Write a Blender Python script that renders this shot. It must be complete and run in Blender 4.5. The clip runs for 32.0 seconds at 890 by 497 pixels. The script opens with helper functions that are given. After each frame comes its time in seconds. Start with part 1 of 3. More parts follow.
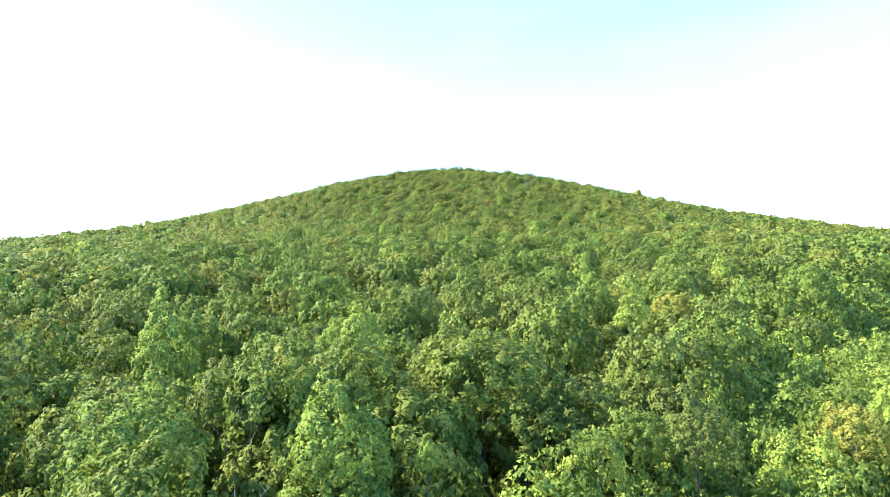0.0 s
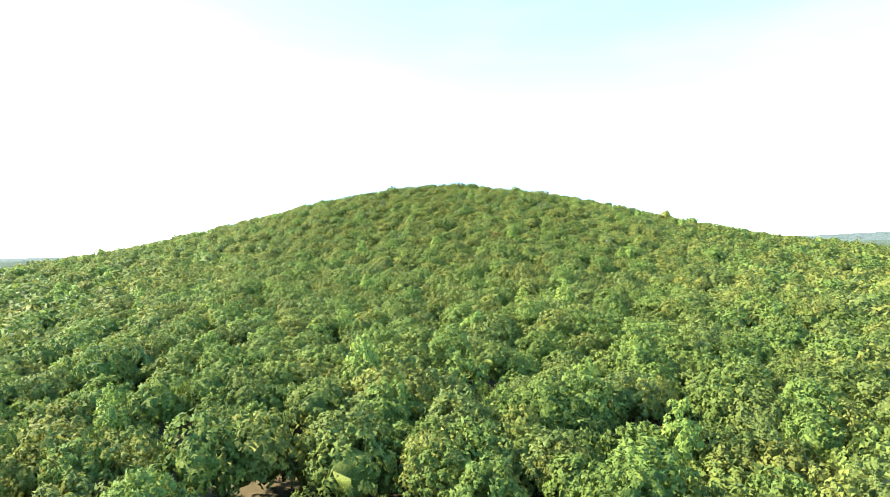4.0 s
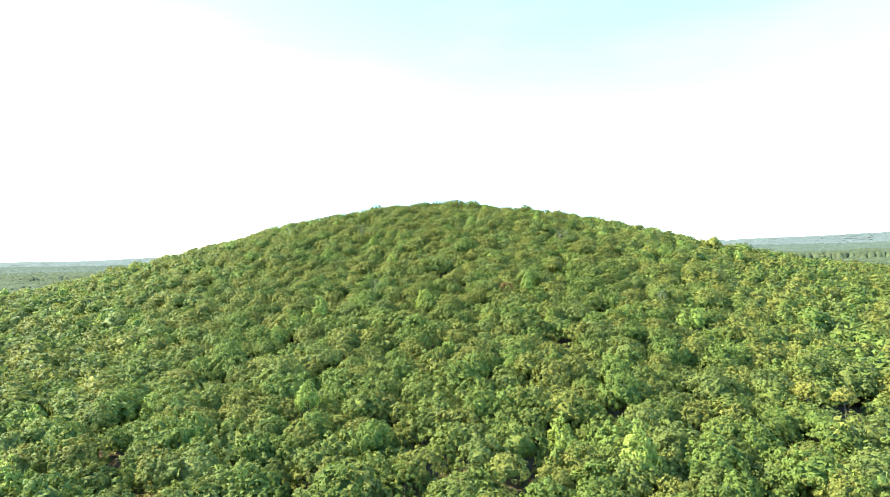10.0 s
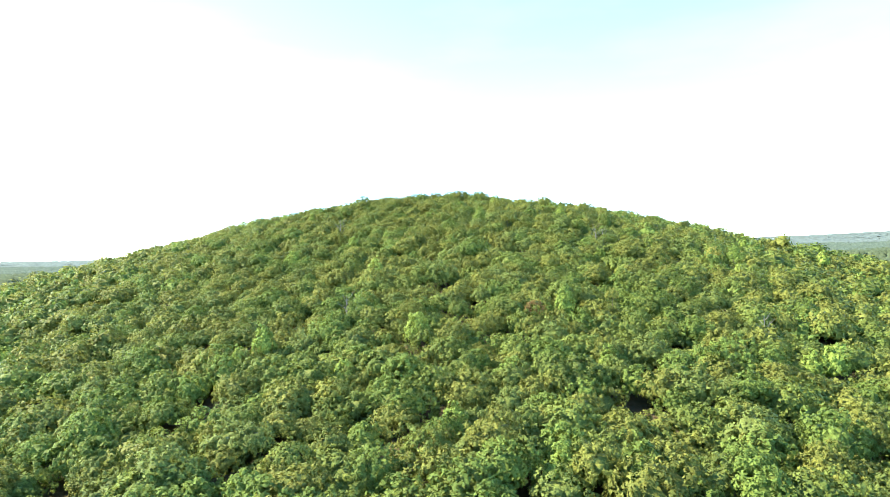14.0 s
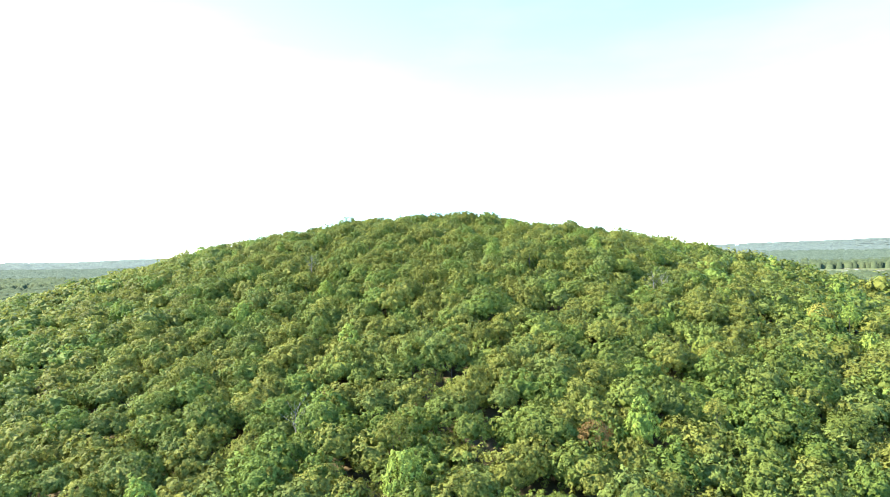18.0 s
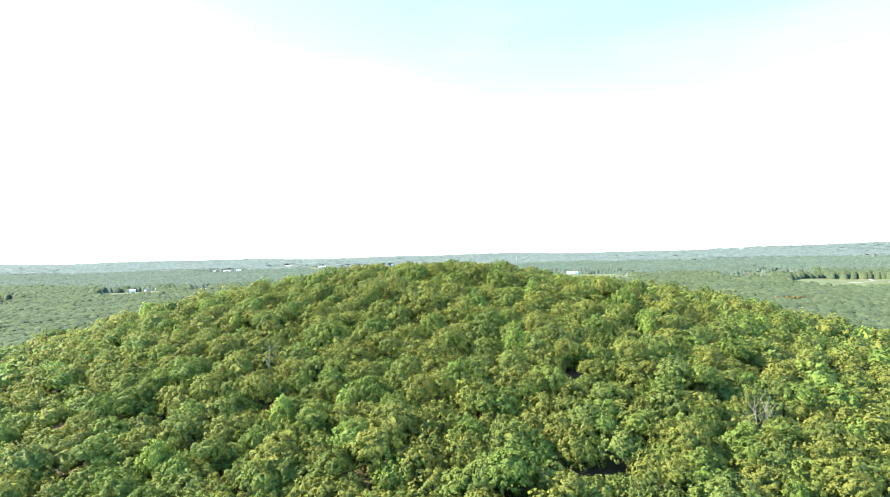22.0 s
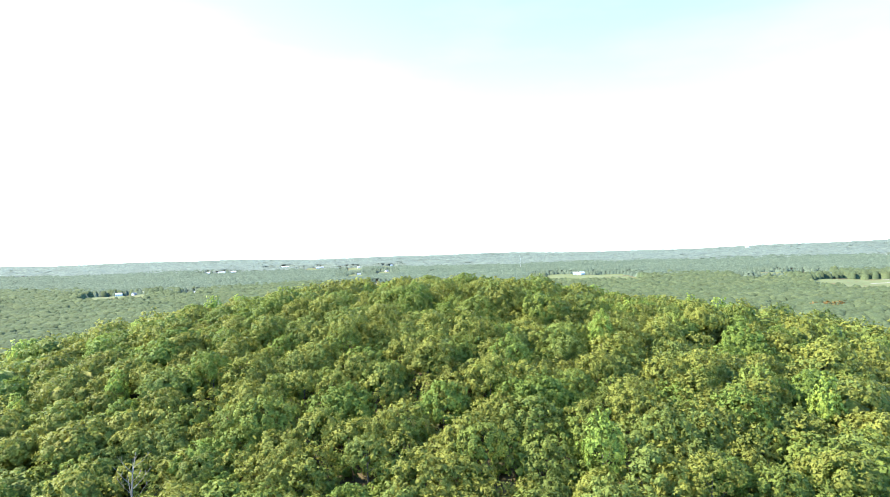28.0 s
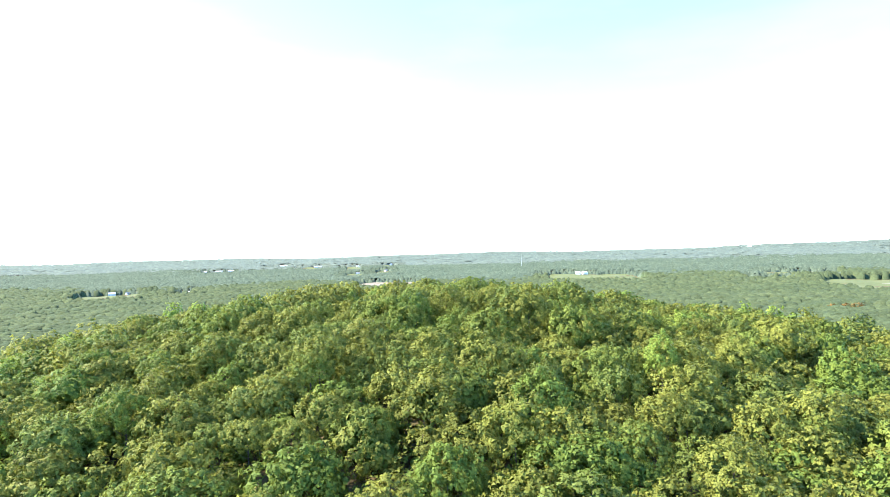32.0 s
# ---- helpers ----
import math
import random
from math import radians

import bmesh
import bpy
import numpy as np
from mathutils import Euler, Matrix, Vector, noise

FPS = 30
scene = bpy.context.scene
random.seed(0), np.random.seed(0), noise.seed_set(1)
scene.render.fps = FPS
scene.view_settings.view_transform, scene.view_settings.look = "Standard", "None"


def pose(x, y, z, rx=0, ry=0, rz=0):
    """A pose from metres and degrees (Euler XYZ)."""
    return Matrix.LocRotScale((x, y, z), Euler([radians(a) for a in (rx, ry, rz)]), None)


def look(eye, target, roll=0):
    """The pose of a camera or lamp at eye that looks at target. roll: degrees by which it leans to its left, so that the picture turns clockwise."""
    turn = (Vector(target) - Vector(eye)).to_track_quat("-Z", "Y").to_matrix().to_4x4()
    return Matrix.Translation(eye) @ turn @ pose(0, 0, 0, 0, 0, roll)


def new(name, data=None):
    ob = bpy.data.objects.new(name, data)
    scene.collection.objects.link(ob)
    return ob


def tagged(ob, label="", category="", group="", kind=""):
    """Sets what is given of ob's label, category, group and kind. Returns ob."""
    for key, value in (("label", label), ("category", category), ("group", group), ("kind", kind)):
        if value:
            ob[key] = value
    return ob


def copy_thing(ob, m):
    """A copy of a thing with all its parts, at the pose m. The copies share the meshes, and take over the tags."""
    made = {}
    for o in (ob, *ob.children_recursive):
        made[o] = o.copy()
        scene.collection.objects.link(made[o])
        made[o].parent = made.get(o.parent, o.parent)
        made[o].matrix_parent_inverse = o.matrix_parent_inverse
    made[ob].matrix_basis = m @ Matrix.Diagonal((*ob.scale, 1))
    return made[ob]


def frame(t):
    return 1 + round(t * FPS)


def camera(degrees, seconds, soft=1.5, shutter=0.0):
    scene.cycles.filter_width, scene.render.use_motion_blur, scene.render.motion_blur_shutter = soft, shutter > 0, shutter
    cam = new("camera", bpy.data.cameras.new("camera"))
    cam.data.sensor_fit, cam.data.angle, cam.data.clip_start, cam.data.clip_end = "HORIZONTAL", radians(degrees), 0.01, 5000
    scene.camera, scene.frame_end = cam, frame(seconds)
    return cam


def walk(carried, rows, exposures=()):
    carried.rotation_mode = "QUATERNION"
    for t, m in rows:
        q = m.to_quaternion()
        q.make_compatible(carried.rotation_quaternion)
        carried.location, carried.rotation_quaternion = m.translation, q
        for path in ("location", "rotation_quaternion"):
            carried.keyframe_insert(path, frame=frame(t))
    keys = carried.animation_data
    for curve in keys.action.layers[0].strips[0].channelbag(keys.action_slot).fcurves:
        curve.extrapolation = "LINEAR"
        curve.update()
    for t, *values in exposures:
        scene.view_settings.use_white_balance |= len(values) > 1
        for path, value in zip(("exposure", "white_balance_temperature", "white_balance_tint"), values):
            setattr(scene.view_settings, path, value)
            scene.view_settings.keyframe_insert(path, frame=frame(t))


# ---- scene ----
# A drone flight over a wooded hill. +y is the flight's heading, metres, z = 0 at the take-up height.
cam = camera(73.7, 32.0, soft=0.85)
# seconds, x, y, z, pitch up, lean of the horizon (degrees)
PATH = [
    (0, 0.00, 0.00, 0.00, 0.165, 1.27),
    (1, -0.19, 20.67, 5.44, 0.251, 1.37),
    (2, 0.07, 38.20, 10.86, 0.288, 1.45),
    (3, 0.27, 52.44, 16.06, 0.268, 1.49),
    (3.5, 0.30, 59.07, 19.01, 0.214, 1.51),
    (4.5, 1.13, 71.67, 27.35, 0.037, 1.38),
    (5.5, 1.97, 84.28, 35.69, -0.140, 1.26),
    (6, 2.17, 91.31, 39.15, -0.134, 1.27),
    (7, 2.79, 105.52, 44.38, -0.053, 1.35),
    (8, 3.66, 119.83, 45.55, -0.066, 1.46),
    (9, 4.15, 135.27, 45.70, -0.005, 1.58),
    (10, 4.53, 152.18, 45.87, 0.032, 1.72),
    (11, 4.86, 170.22, 46.35, 0.021, 1.79),
    (12, 4.78, 188.67, 46.84, -0.023, 1.78),
    (13, 4.40, 207.07, 47.04, -0.075, 1.79),
    (13.5, 4.18, 216.05, 46.98, -0.097, 1.79),
    (14.5, 4.06, 232.90, 47.64, 0.006, 1.69),
    (15.5, 3.93, 249.74, 48.30, 0.110, 1.60),
    (16, 3.93, 257.68, 50.74, 0.133, 1.55),
    (17, 3.78, 273.25, 56.20, 0.125, 1.48),
    (18, 3.58, 288.11, 62.17, 0.089, 1.43),
    (19, 3.41, 302.41, 68.18, 0.099, 1.36),
    (20, 3.25, 316.22, 74.19, 0.152, 1.27),
    (21, 3.05, 329.94, 80.04, 0.144, 1.22),
    (22, 2.83, 343.26, 85.69, 0.042, 1.28),
    (23, 2.56, 356.98, 89.32, -0.082, 1.41),
    (24, 2.09, 371.09, 89.91, -0.235, 1.52),
    (25, 1.44, 384.86, 90.17, -0.273, 1.57),
    (25.5, 1.14, 391.57, 90.30, -0.268, 1.59),
    (26.5, 0.55, 402.65, 89.63, -0.151, 1.56),
    (27.5, -0.03, 413.73, 88.97, -0.033, 1.53),
    (28, -0.24, 418.19, 88.96, -0.039, 1.53),
    (29, -0.38, 427.03, 88.94, -0.091, 1.52),
    (30, -0.49, 435.54, 88.97, -0.097, 1.56),
    (31, -0.54, 443.53, 88.89, -0.117, 1.55),
    (32, -0.82, 451.04, 88.80, -0.125, 1.46),
]
rows = []
for t, x, y, z, up, lean in PATH:
    rows.append((t, look((x, y, z), (x, y + 100, z + 100 * math.tan(radians(up))), -lean)))
walk(cam, rows, exposures=[(0.0, 2.74), (0.5, 3.05), (1.0, 3.1), (1.6, 2.84), (3.0, 2.8), (6.0, 2.74), (32.0, 2.76)])

# ---------------------------------------------------------------- world, sun
SUN_ELEV, SUN_AZ = radians(38), radians(-82)      # azimuth from +y, towards +x
world = bpy.data.worlds.new("sky")
scene.world = world
world.use_nodes = True
nt = world.node_tree
bg = nt.nodes["Background"]
sky = nt.nodes.new("ShaderNodeTexSky")
sky.sky_type, sky.sun_disc = "NISHITA", False
sky.sun_elevation, sky.sun_rotation = SUN_ELEV, SUN_AZ
sky.altitude, sky.air_density, sky.dust_density, sky.ozone_density = 1200.0, 1.0, 0.4, 5.0
tone = nt.nodes.new("ShaderNodeMix")
tone.data_type, tone.blend_type = "RGBA", "MULTIPLY"
tone.inputs["Factor"].default_value = 1.0
tone.inputs["B"].default_value = (0.75, 0.935, 1.0, 1.0)
nt.links.new(sky.outputs[0], tone.inputs["A"])
# thin streaks of high cloud
where = nt.nodes.new("ShaderNodeTexCoord")
flat = nt.nodes.new("ShaderNodeMapping")
flat.inputs["Scale"].default_value = (1.0, 1.0, 3.5)
cirrus = nt.nodes.new("ShaderNodeTexNoise")
cirrus.inputs["Scale"].default_value, cirrus.inputs["Detail"].default_value = 3.2, 6.0
veil = nt.nodes.new("ShaderNodeMapRange")
for key, value in (("From Min", 0.48), ("From Max", 0.72), ("To Min", 1.0), ("To Max", 1.14)):
    veil.inputs[key].default_value = value
clouds = nt.nodes.new("ShaderNodeMix")
clouds.data_type, clouds.blend_type = "RGBA", "MULTIPLY"
clouds.inputs["Factor"].default_value = 1.0
nt.links.new(where.outputs["Generated"], flat.inputs["Vector"])
nt.links.new(flat.outputs["Vector"], cirrus.inputs["Vector"])
nt.links.new(cirrus.outputs["Fac"], veil.inputs["Value"])
nt.links.new(tone.outputs["Result"], clouds.inputs["A"])
nt.links.new(veil.outputs["Result"], clouds.inputs["B"])
nt.links.new(clouds.outputs["Result"], bg.inputs[0])
bg.inputs[1].default_value = 0.148
sun = new("sun", bpy.data.lights.new("sun", "SUN"))
sun.data.energy, sun.data.angle, sun.data.color = 3.9, radians(1.5), (1.0, 0.92, 0.76)
sun_dir = Vector((math.sin(SUN_AZ) * math.cos(SUN_ELEV), math.cos(SUN_AZ) * math.cos(SUN_ELEV), math.sin(SUN_ELEV)))
sun.matrix_world = look((0, 0, 300), Vector((0, 0, 300)) - sun_dir)


# ---------------------------------------------------------------- materials
def material(name):
    m = bpy.data.materials.new(name)
    m.use_nodes = True
    m.node_tree.nodes.clear()
    return m, m.node_tree


def node(tree, kind, **values):
    n = tree.nodes.new(kind)
    for key, value in values.items():
        n.inputs[key].default_value = value
    return n


def ramp(tree, stops):
    r = tree.nodes.new("ShaderNodeValToRGB")
    e = r.color_ramp.elements
    while len(e) < len(stops):
        e.new(0.5)
    for el, (p, c) in zip(e, stops):
        el.position, el.color = p, (*c, 1)
    return r


def surface(name, stops, scale, rough=0.9, bump=0.3, detail=6.0, metal=0.0, distance=0.1):
    """A matt surface: colours of a ramp over two noises, with fine relief."""
    m, t = material(name)
    geo = node(t, "ShaderNodeNewGeometry")
    n1 = node(t, "ShaderNodeTexNoise", Scale=scale, Detail=detail, Roughness=0.6)
    n2 = node(t, "ShaderNodeTexNoise", Scale=scale * 7.3, Detail=4.0)
    mix = node(t, "ShaderNodeMath")
    mix.operation = "MULTIPLY_ADD"
    mix.inputs[1].default_value = 0.35
    sub = node(t, "ShaderNodeMath")
    sub.operation = "MULTIPLY"
    sub.inputs[1].default_value = 0.65
    t.links.new(geo.outputs["Position"], n1.inputs["Vector"])
    t.links.new(geo.outputs["Position"], n2.inputs["Vector"])
    t.links.new(n1.outputs["Fac"], sub.inputs[0])
    t.links.new(n2.outputs["Fac"], mix.inputs[0])
    t.links.new(sub.outputs[0], mix.inputs[2])
    r = ramp(t, stops)
    t.links.new(mix.outputs[0], r.inputs[0])
    b = node(t, "ShaderNodeBump", Strength=bump, Distance=distance)
    t.links.new(n2.outputs["Fac"], b.inputs["Height"])
    p = node(t, "ShaderNodeBsdfPrincipled", Roughness=rough, Metallic=metal)
    p.inputs["Specular IOR Level"].default_value = 0.1 if rough > 0.85 else 0.5
    t.links.new(r.outputs[0], p.inputs["Base Color"])
    t.links.new(b.outputs[0], p.inputs["Normal"])
    out = node(t, "ShaderNodeOutputMaterial")
    t.links.new(p.outputs[0], out.inputs[0])
    return m


def leaves(name, stops, translucent=0.36, spread=0.16, rough=0.6, grain=3.6, relief=0.12):
    """Foliage: a tint for each tree (object random plus a tint stored in joined woods), each leaf a little different."""
    m, t = material(name)
    info = node(t, "ShaderNodeObjectInfo")
    att = node(t, "ShaderNodeAttribute")
    att.attribute_name = "tint"
    geo = node(t, "ShaderNodeNewGeometry")
    add = node(t, "ShaderNodeMath")
    add.operation = "ADD"
    t.links.new(info.outputs["Random"], add.inputs[0])
    t.links.new(att.outputs["Fac"], add.inputs[1])
    fr = node(t, "ShaderNodeMath")
    fr.operation = "FRACT"
    t.links.new(add.outputs[0], fr.inputs[0])
    noise_ = node(t, "ShaderNodeTexNoise", Scale=0.35, Detail=3.0)
    t.links.new(geo.outputs["Position"], noise_.inputs["Vector"])
    m1 = node(t, "ShaderNodeMath")
    m1.operation = "MULTIPLY_ADD"
    m1.inputs[1].default_value = 0.5
    t.links.new(noise_.outputs["Fac"], m1.inputs[0])
    m2 = node(t, "ShaderNodeMath")
    m2.operation = "MULTIPLY_ADD"
    m2.inputs[1].default_value, m2.inputs[2].default_value = 0.6, -0.055
    t.links.new(fr.outputs[0], m2.inputs[0])
    t.links.new(m2.outputs[0], m1.inputs[2])
    r = ramp(t, stops)
    t.links.new(m1.outputs[0], r.inputs[0])
    hsv = node(t, "ShaderNodeHueSaturation")
    val = node(t, "ShaderNodeMapRange")
    val.inputs["To Min"].default_value, val.inputs["To Max"].default_value = 1 - spread, 1 + spread
    t.links.new(geo.outputs["Random Per Island"], val.inputs["Value"])
    speck = node(t, "ShaderNodeTexNoise", Scale=grain, Detail=3.0, Roughness=0.65)
    t.links.new(geo.outputs["Position"], speck.inputs["Vector"])
    lift = node(t, "ShaderNodeMapRange")
    for key, value in (("From Min", 0.3), ("From Max", 0.7), ("To Min", 0.68), ("To Max", 1.32)):
        lift.inputs[key].default_value = value
    t.links.new(speck.outputs["Fac"], lift.inputs["Value"])
    both = node(t, "ShaderNodeMath")
    both.operation = "MULTIPLY"
    t.links.new(val.outputs[0], both.inputs[0])
    t.links.new(lift.outputs[0], both.inputs[1])
    t.links.new(both.outputs[0], hsv.inputs["Value"])
    rough_ = node(t, "ShaderNodeBump", Strength=0.7, Distance=relief)
    t.links.new(speck.outputs["Fac"], rough_.inputs["Height"])
    t.links.new(r.outputs[0], hsv.inputs["Color"])
    p = node(t, "ShaderNodeBsdfPrincipled", Roughness=rough)
    p.inputs["Specular IOR Level"].default_value = 0.06
    tr = node(t, "ShaderNodeBsdfTranslucent")
    t.links.new(hsv.outputs[0], p.inputs["Base Color"])
    t.links.new(hsv.outputs[0], tr.inputs["Color"])
    t.links.new(rough_.outputs[0], p.inputs["Normal"])
    t.links.new(rough_.outputs[0], tr.inputs["Normal"])
    mx = node(t, "ShaderNodeMixShader", Fac=translucent)
    t.links.new(p.outputs[0], mx.inputs[1])
    t.links.new(tr.outputs[0], mx.inputs[2])
    out = node(t, "ShaderNodeOutputMaterial")
    t.links.new(mx.outputs[0], out.inputs[0])
    return m


OAK = leaves("oak_foliage", [(0.0, (0.088, 0.111, 0.023)), (0.35, (0.108, 0.137, 0.028)), (0.7, (0.131, 0.164, 0.033)), (1.0, (0.152, 0.191, 0.039))])
ASH = leaves("grey_green_foliage", [(0.0, (0.094, 0.117, 0.027)), (0.5, (0.119, 0.147, 0.034)), (1.0, (0.144, 0.180, 0.042))])
MAPLE = leaves("maple_foliage", [(0.0, (0.084, 0.117, 0.023)), (0.5, (0.111, 0.154, 0.030)), (1.0, (0.140, 0.195, 0.038))])
YELLOW = leaves("yellowing_foliage", [(0.0, (0.139, 0.194, 0.037)), (0.5, (0.179, 0.239, 0.044)), (1.0, (0.234, 0.279, 0.054))])
OLIVE = leaves("olive_foliage", [(0.0, (0.114, 0.122, 0.025)), (0.5, (0.145, 0.156, 0.032)), (1.0, (0.178, 0.192, 0.039))])
RUSTY = leaves("dry_brown_foliage", [(0.0, (0.117, 0.079, 0.027)), (0.5, (0.151, 0.097, 0.032)), (1.0, (0.194, 0.112, 0.039))])
GOLD = leaves("golden_foliage", [(0.0, (0.158, 0.171, 0.035)), (0.5, (0.213, 0.211, 0.042)), (1.0, (0.261, 0.225, 0.050))])
# distance haze is painted into these three: bluer step by step, the last palest
FAR = leaves("haze_tinted_far_foliage", [(0.0, (0.041, 0.053, 0.025)), (0.4, (0.050, 0.067, 0.033)), (0.75, (0.064, 0.080, 0.037)), (1.0, (0.082, 0.097, 0.044))], translucent=0.1, spread=0.15, rough=1.0, grain=0.5, relief=0.3)
FAR_HAZY = leaves("haze_tinted_foliage", [(0.0, (0.046, 0.064, 0.044)), (0.5, (0.062, 0.083, 0.057)), (1.0, (0.080, 0.103, 0.068))], translucent=0.05, spread=0.12, rough=1.0, grain=0.3, relief=0.3)
FARTHEST_HAZY = leaves("haze_paled_foliage", [(0.0, (0.069, 0.088, 0.073)), (0.5, (0.091, 0.112, 0.090)), (1.0, (0.115, 0.136, 0.105))], translucent=0.05, spread=0.08, rough=1.0, grain=0.12, relief=0.4)
BARK = surface("bark", [(0.3, (0.05, 0.043, 0.034)), (0.55, (0.09, 0.078, 0.063)), (0.75, (0.15, 0.132, 0.11))], 3.0, 0.95, 0.6)
PALE_BARK = surface("bare_grey_wood", [(0.3, (0.124, 0.108, 0.087)), (0.55, (0.192, 0.174, 0.146)), (0.75, (0.260, 0.242, 0.211))], 3.0, 0.9, 0.4)
GROUND = surface("forest_floor", [(0.25, (0.04, 0.045, 0.02)), (0.48, (0.075, 0.06, 0.03)), (0.62, (0.1, 0.072, 0.036)), (0.72, (0.06, 0.075, 0.025))], 0.12, 0.95, 0.5, distance=0.3)
FIELD = surface("meadow_grass", [(0.3, (0.069, 0.085, 0.032)), (0.5, (0.089, 0.102, 0.041)), (0.7, (0.110, 0.117, 0.052))], 0.02, 0.95, 0.3, distance=0.3)
HAY = surface("cut_hay_field", [(0.3, (0.14, 0.12, 0.085)), (0.6, (0.175, 0.148, 0.11)), (0.8, (0.2, 0.175, 0.135))], 0.03, 0.95, 0.3)
GRAVEL = surface("pale_gravel", [(0.3, (0.17, 0.16, 0.135)), (0.6, (0.22, 0.21, 0.18)), (0.8, (0.28, 0.265, 0.23))], 0.3, 0.95, 0.3)
WHITE = surface("white_siding", [(0.3, (0.6, 0.6, 0.58)), (0.7, (0.72, 0.72, 0.7))], 0.4, 0.6, 0.1)
ROOF = surface("pale_metal_roof", [(0.3, (0.36, 0.355, 0.345)), (0.7, (0.46, 0.455, 0.445))], 0.5, 0.7, 0.1)
SLATE = surface("grey_shingle_roof", [(0.3, (0.15, 0.15, 0.16)), (0.7, (0.25, 0.25, 0.26))], 0.8, 0.9, 0.2)
PANE = surface("dark_window_pane", [(0.3, (0.03, 0.035, 0.04)), (0.7, (0.05, 0.055, 0.06))], 0.8, 0.1, 0.0)
STEEL = surface("galvanised_steel", [(0.3, (0.4, 0.4, 0.4)), (0.7, (0.55, 0.55, 0.55))], 2.0, 0.5, 0.1, metal=0.6)

# ---------------------------------------------------------------- terrain
rng = np.random.default_rng(7)
SUMMIT = (-5.0, 592.0)


def smooth(a, b, v):
    k = np.clip((v - a) / (b - a), 0, 1)
    return k * k * (3 - 2 * k)


def waves(x, y):
    """Gentle folds of the land, about plus or minus one."""
    return (np.sin(x * 0.021 + 1.3) * np.cos(y * 0.017 - 0.4) + 0.6 * np.sin(x * 0.047 - y * 0.031 + 2.1) + 0.4 * np.cos(x * 0.083 + y * 0.071)) / 2.0


def hill_r(x, y):
    """Distance from the summit, stretched along the ridge."""
    d = x - SUMMIT[0]
    return np.hypot(np.where(d < 0, 0.775, 0.77) * d, (y - SUMMIT[1]) * np.where(y > SUMMIT[1], 0.81, 1.0))


def bump(x, y, cx, cy, sx, sy, high):
    return high * np.exp(-((x - cx) / sx) ** 2 - ((y - cy) / sy) ** 2)


def young(x, y):
    """The young growth beside the old wood at the hill's foot: 1 inside, 0 outside."""
    return smooth(-4, 5, (x - 3.7) - (y - 42) * 0.93) * (1 - smooth(185, 215, y))


# swells and hollows of the hill's flanks: x, y, height
FLANKS = [
    (-240, 470, 1.1), (-130, 420, -0.9), (-135, 560, 1.0), (-60, 500, -2.0), (50, 470, 2.0), (130, 440, -1.5),
    (150, 540, -1.8), (240, 480, 0.9), (0, 600, 0.6), (80, 620, -1.2), (-70, 630, 2.0), (330, 600, 8.2),
    (210, 320, -3.3), (-210, 320, 0.7), (100, 180, -1.8), (-80, 180, 2.1), (350, 420, -7.0), (-315, 400, 1.5),
]


def canopy(x, y):
    """Height of the treetops' mean level."""
    x, y = np.asarray(x, float), np.asarray(y, float)
    hill = 95.3 / (1 + (hill_r(x, y) / 193.7) ** 2.08) - 16.9
    hill = hill - 7.3 * (1 - smooth(60, 230, y)) + bump(x, y, 80, 430, 70, 70, 4.5) + bump(x, y, 145, 560, 80, 100, 5.0) + bump(x, y, 12, 585, 28, 30, 2.5)
    hill = hill + bump(x, y, 470, 1150, 300, 230, 12.0) + bump(x, y, 3150, 4300, 750, 450, 34.0)
    for cx, cy, high in FLANKS:
        hill = hill + bump(x, y, cx, cy, 75, 75, high)
    hill = hill - 7.0 * young(x, y)
    far = smooth(500, 1500, np.hypot(x, y - 250)) * 10 + 47 * np.clip((y - 1500) / 3000, 0, 1.2)
    fold = waves(x, y) * (1.0 + 2.0 * smooth(700, 1500, y))
    swell = (np.sin(x * 0.0031 + 0.8) * np.cos(y * 0.0027) + 0.5 * np.sin(x * 0.0071 + y * 0.0052)) * 5.0 * smooth(1200, 2600, y)
    return hill + far + fold + swell


def tree_height(x, y):
    r = hill_r(x, y)
    return (9.0 + 7.0 * smooth(120, 520, r)) * (1 - 0.45 * young(x, y))


def ground_z(x, y):
    return canopy(x, y) - tree_height(np.asarray(x, float), np.asarray(y, float)) * 0.96


def part(name, verts, faces, mat, parent=None, label="", flat=True):
    """One mesh object out of arrays, under a thing or a part."""
    me = bpy.data.meshes.new(name)
    me.from_pydata([tuple(v) for v in verts], [], [tuple(f) for f in faces])
    me.materials.append(mat)
    if not flat:
        me.polygons.foreach_set("use_smooth", [True] * len(me.polygons))
    ob = new(name, me)
    ob.parent = parent
    if label:
        tagged(ob, label)
    return ob


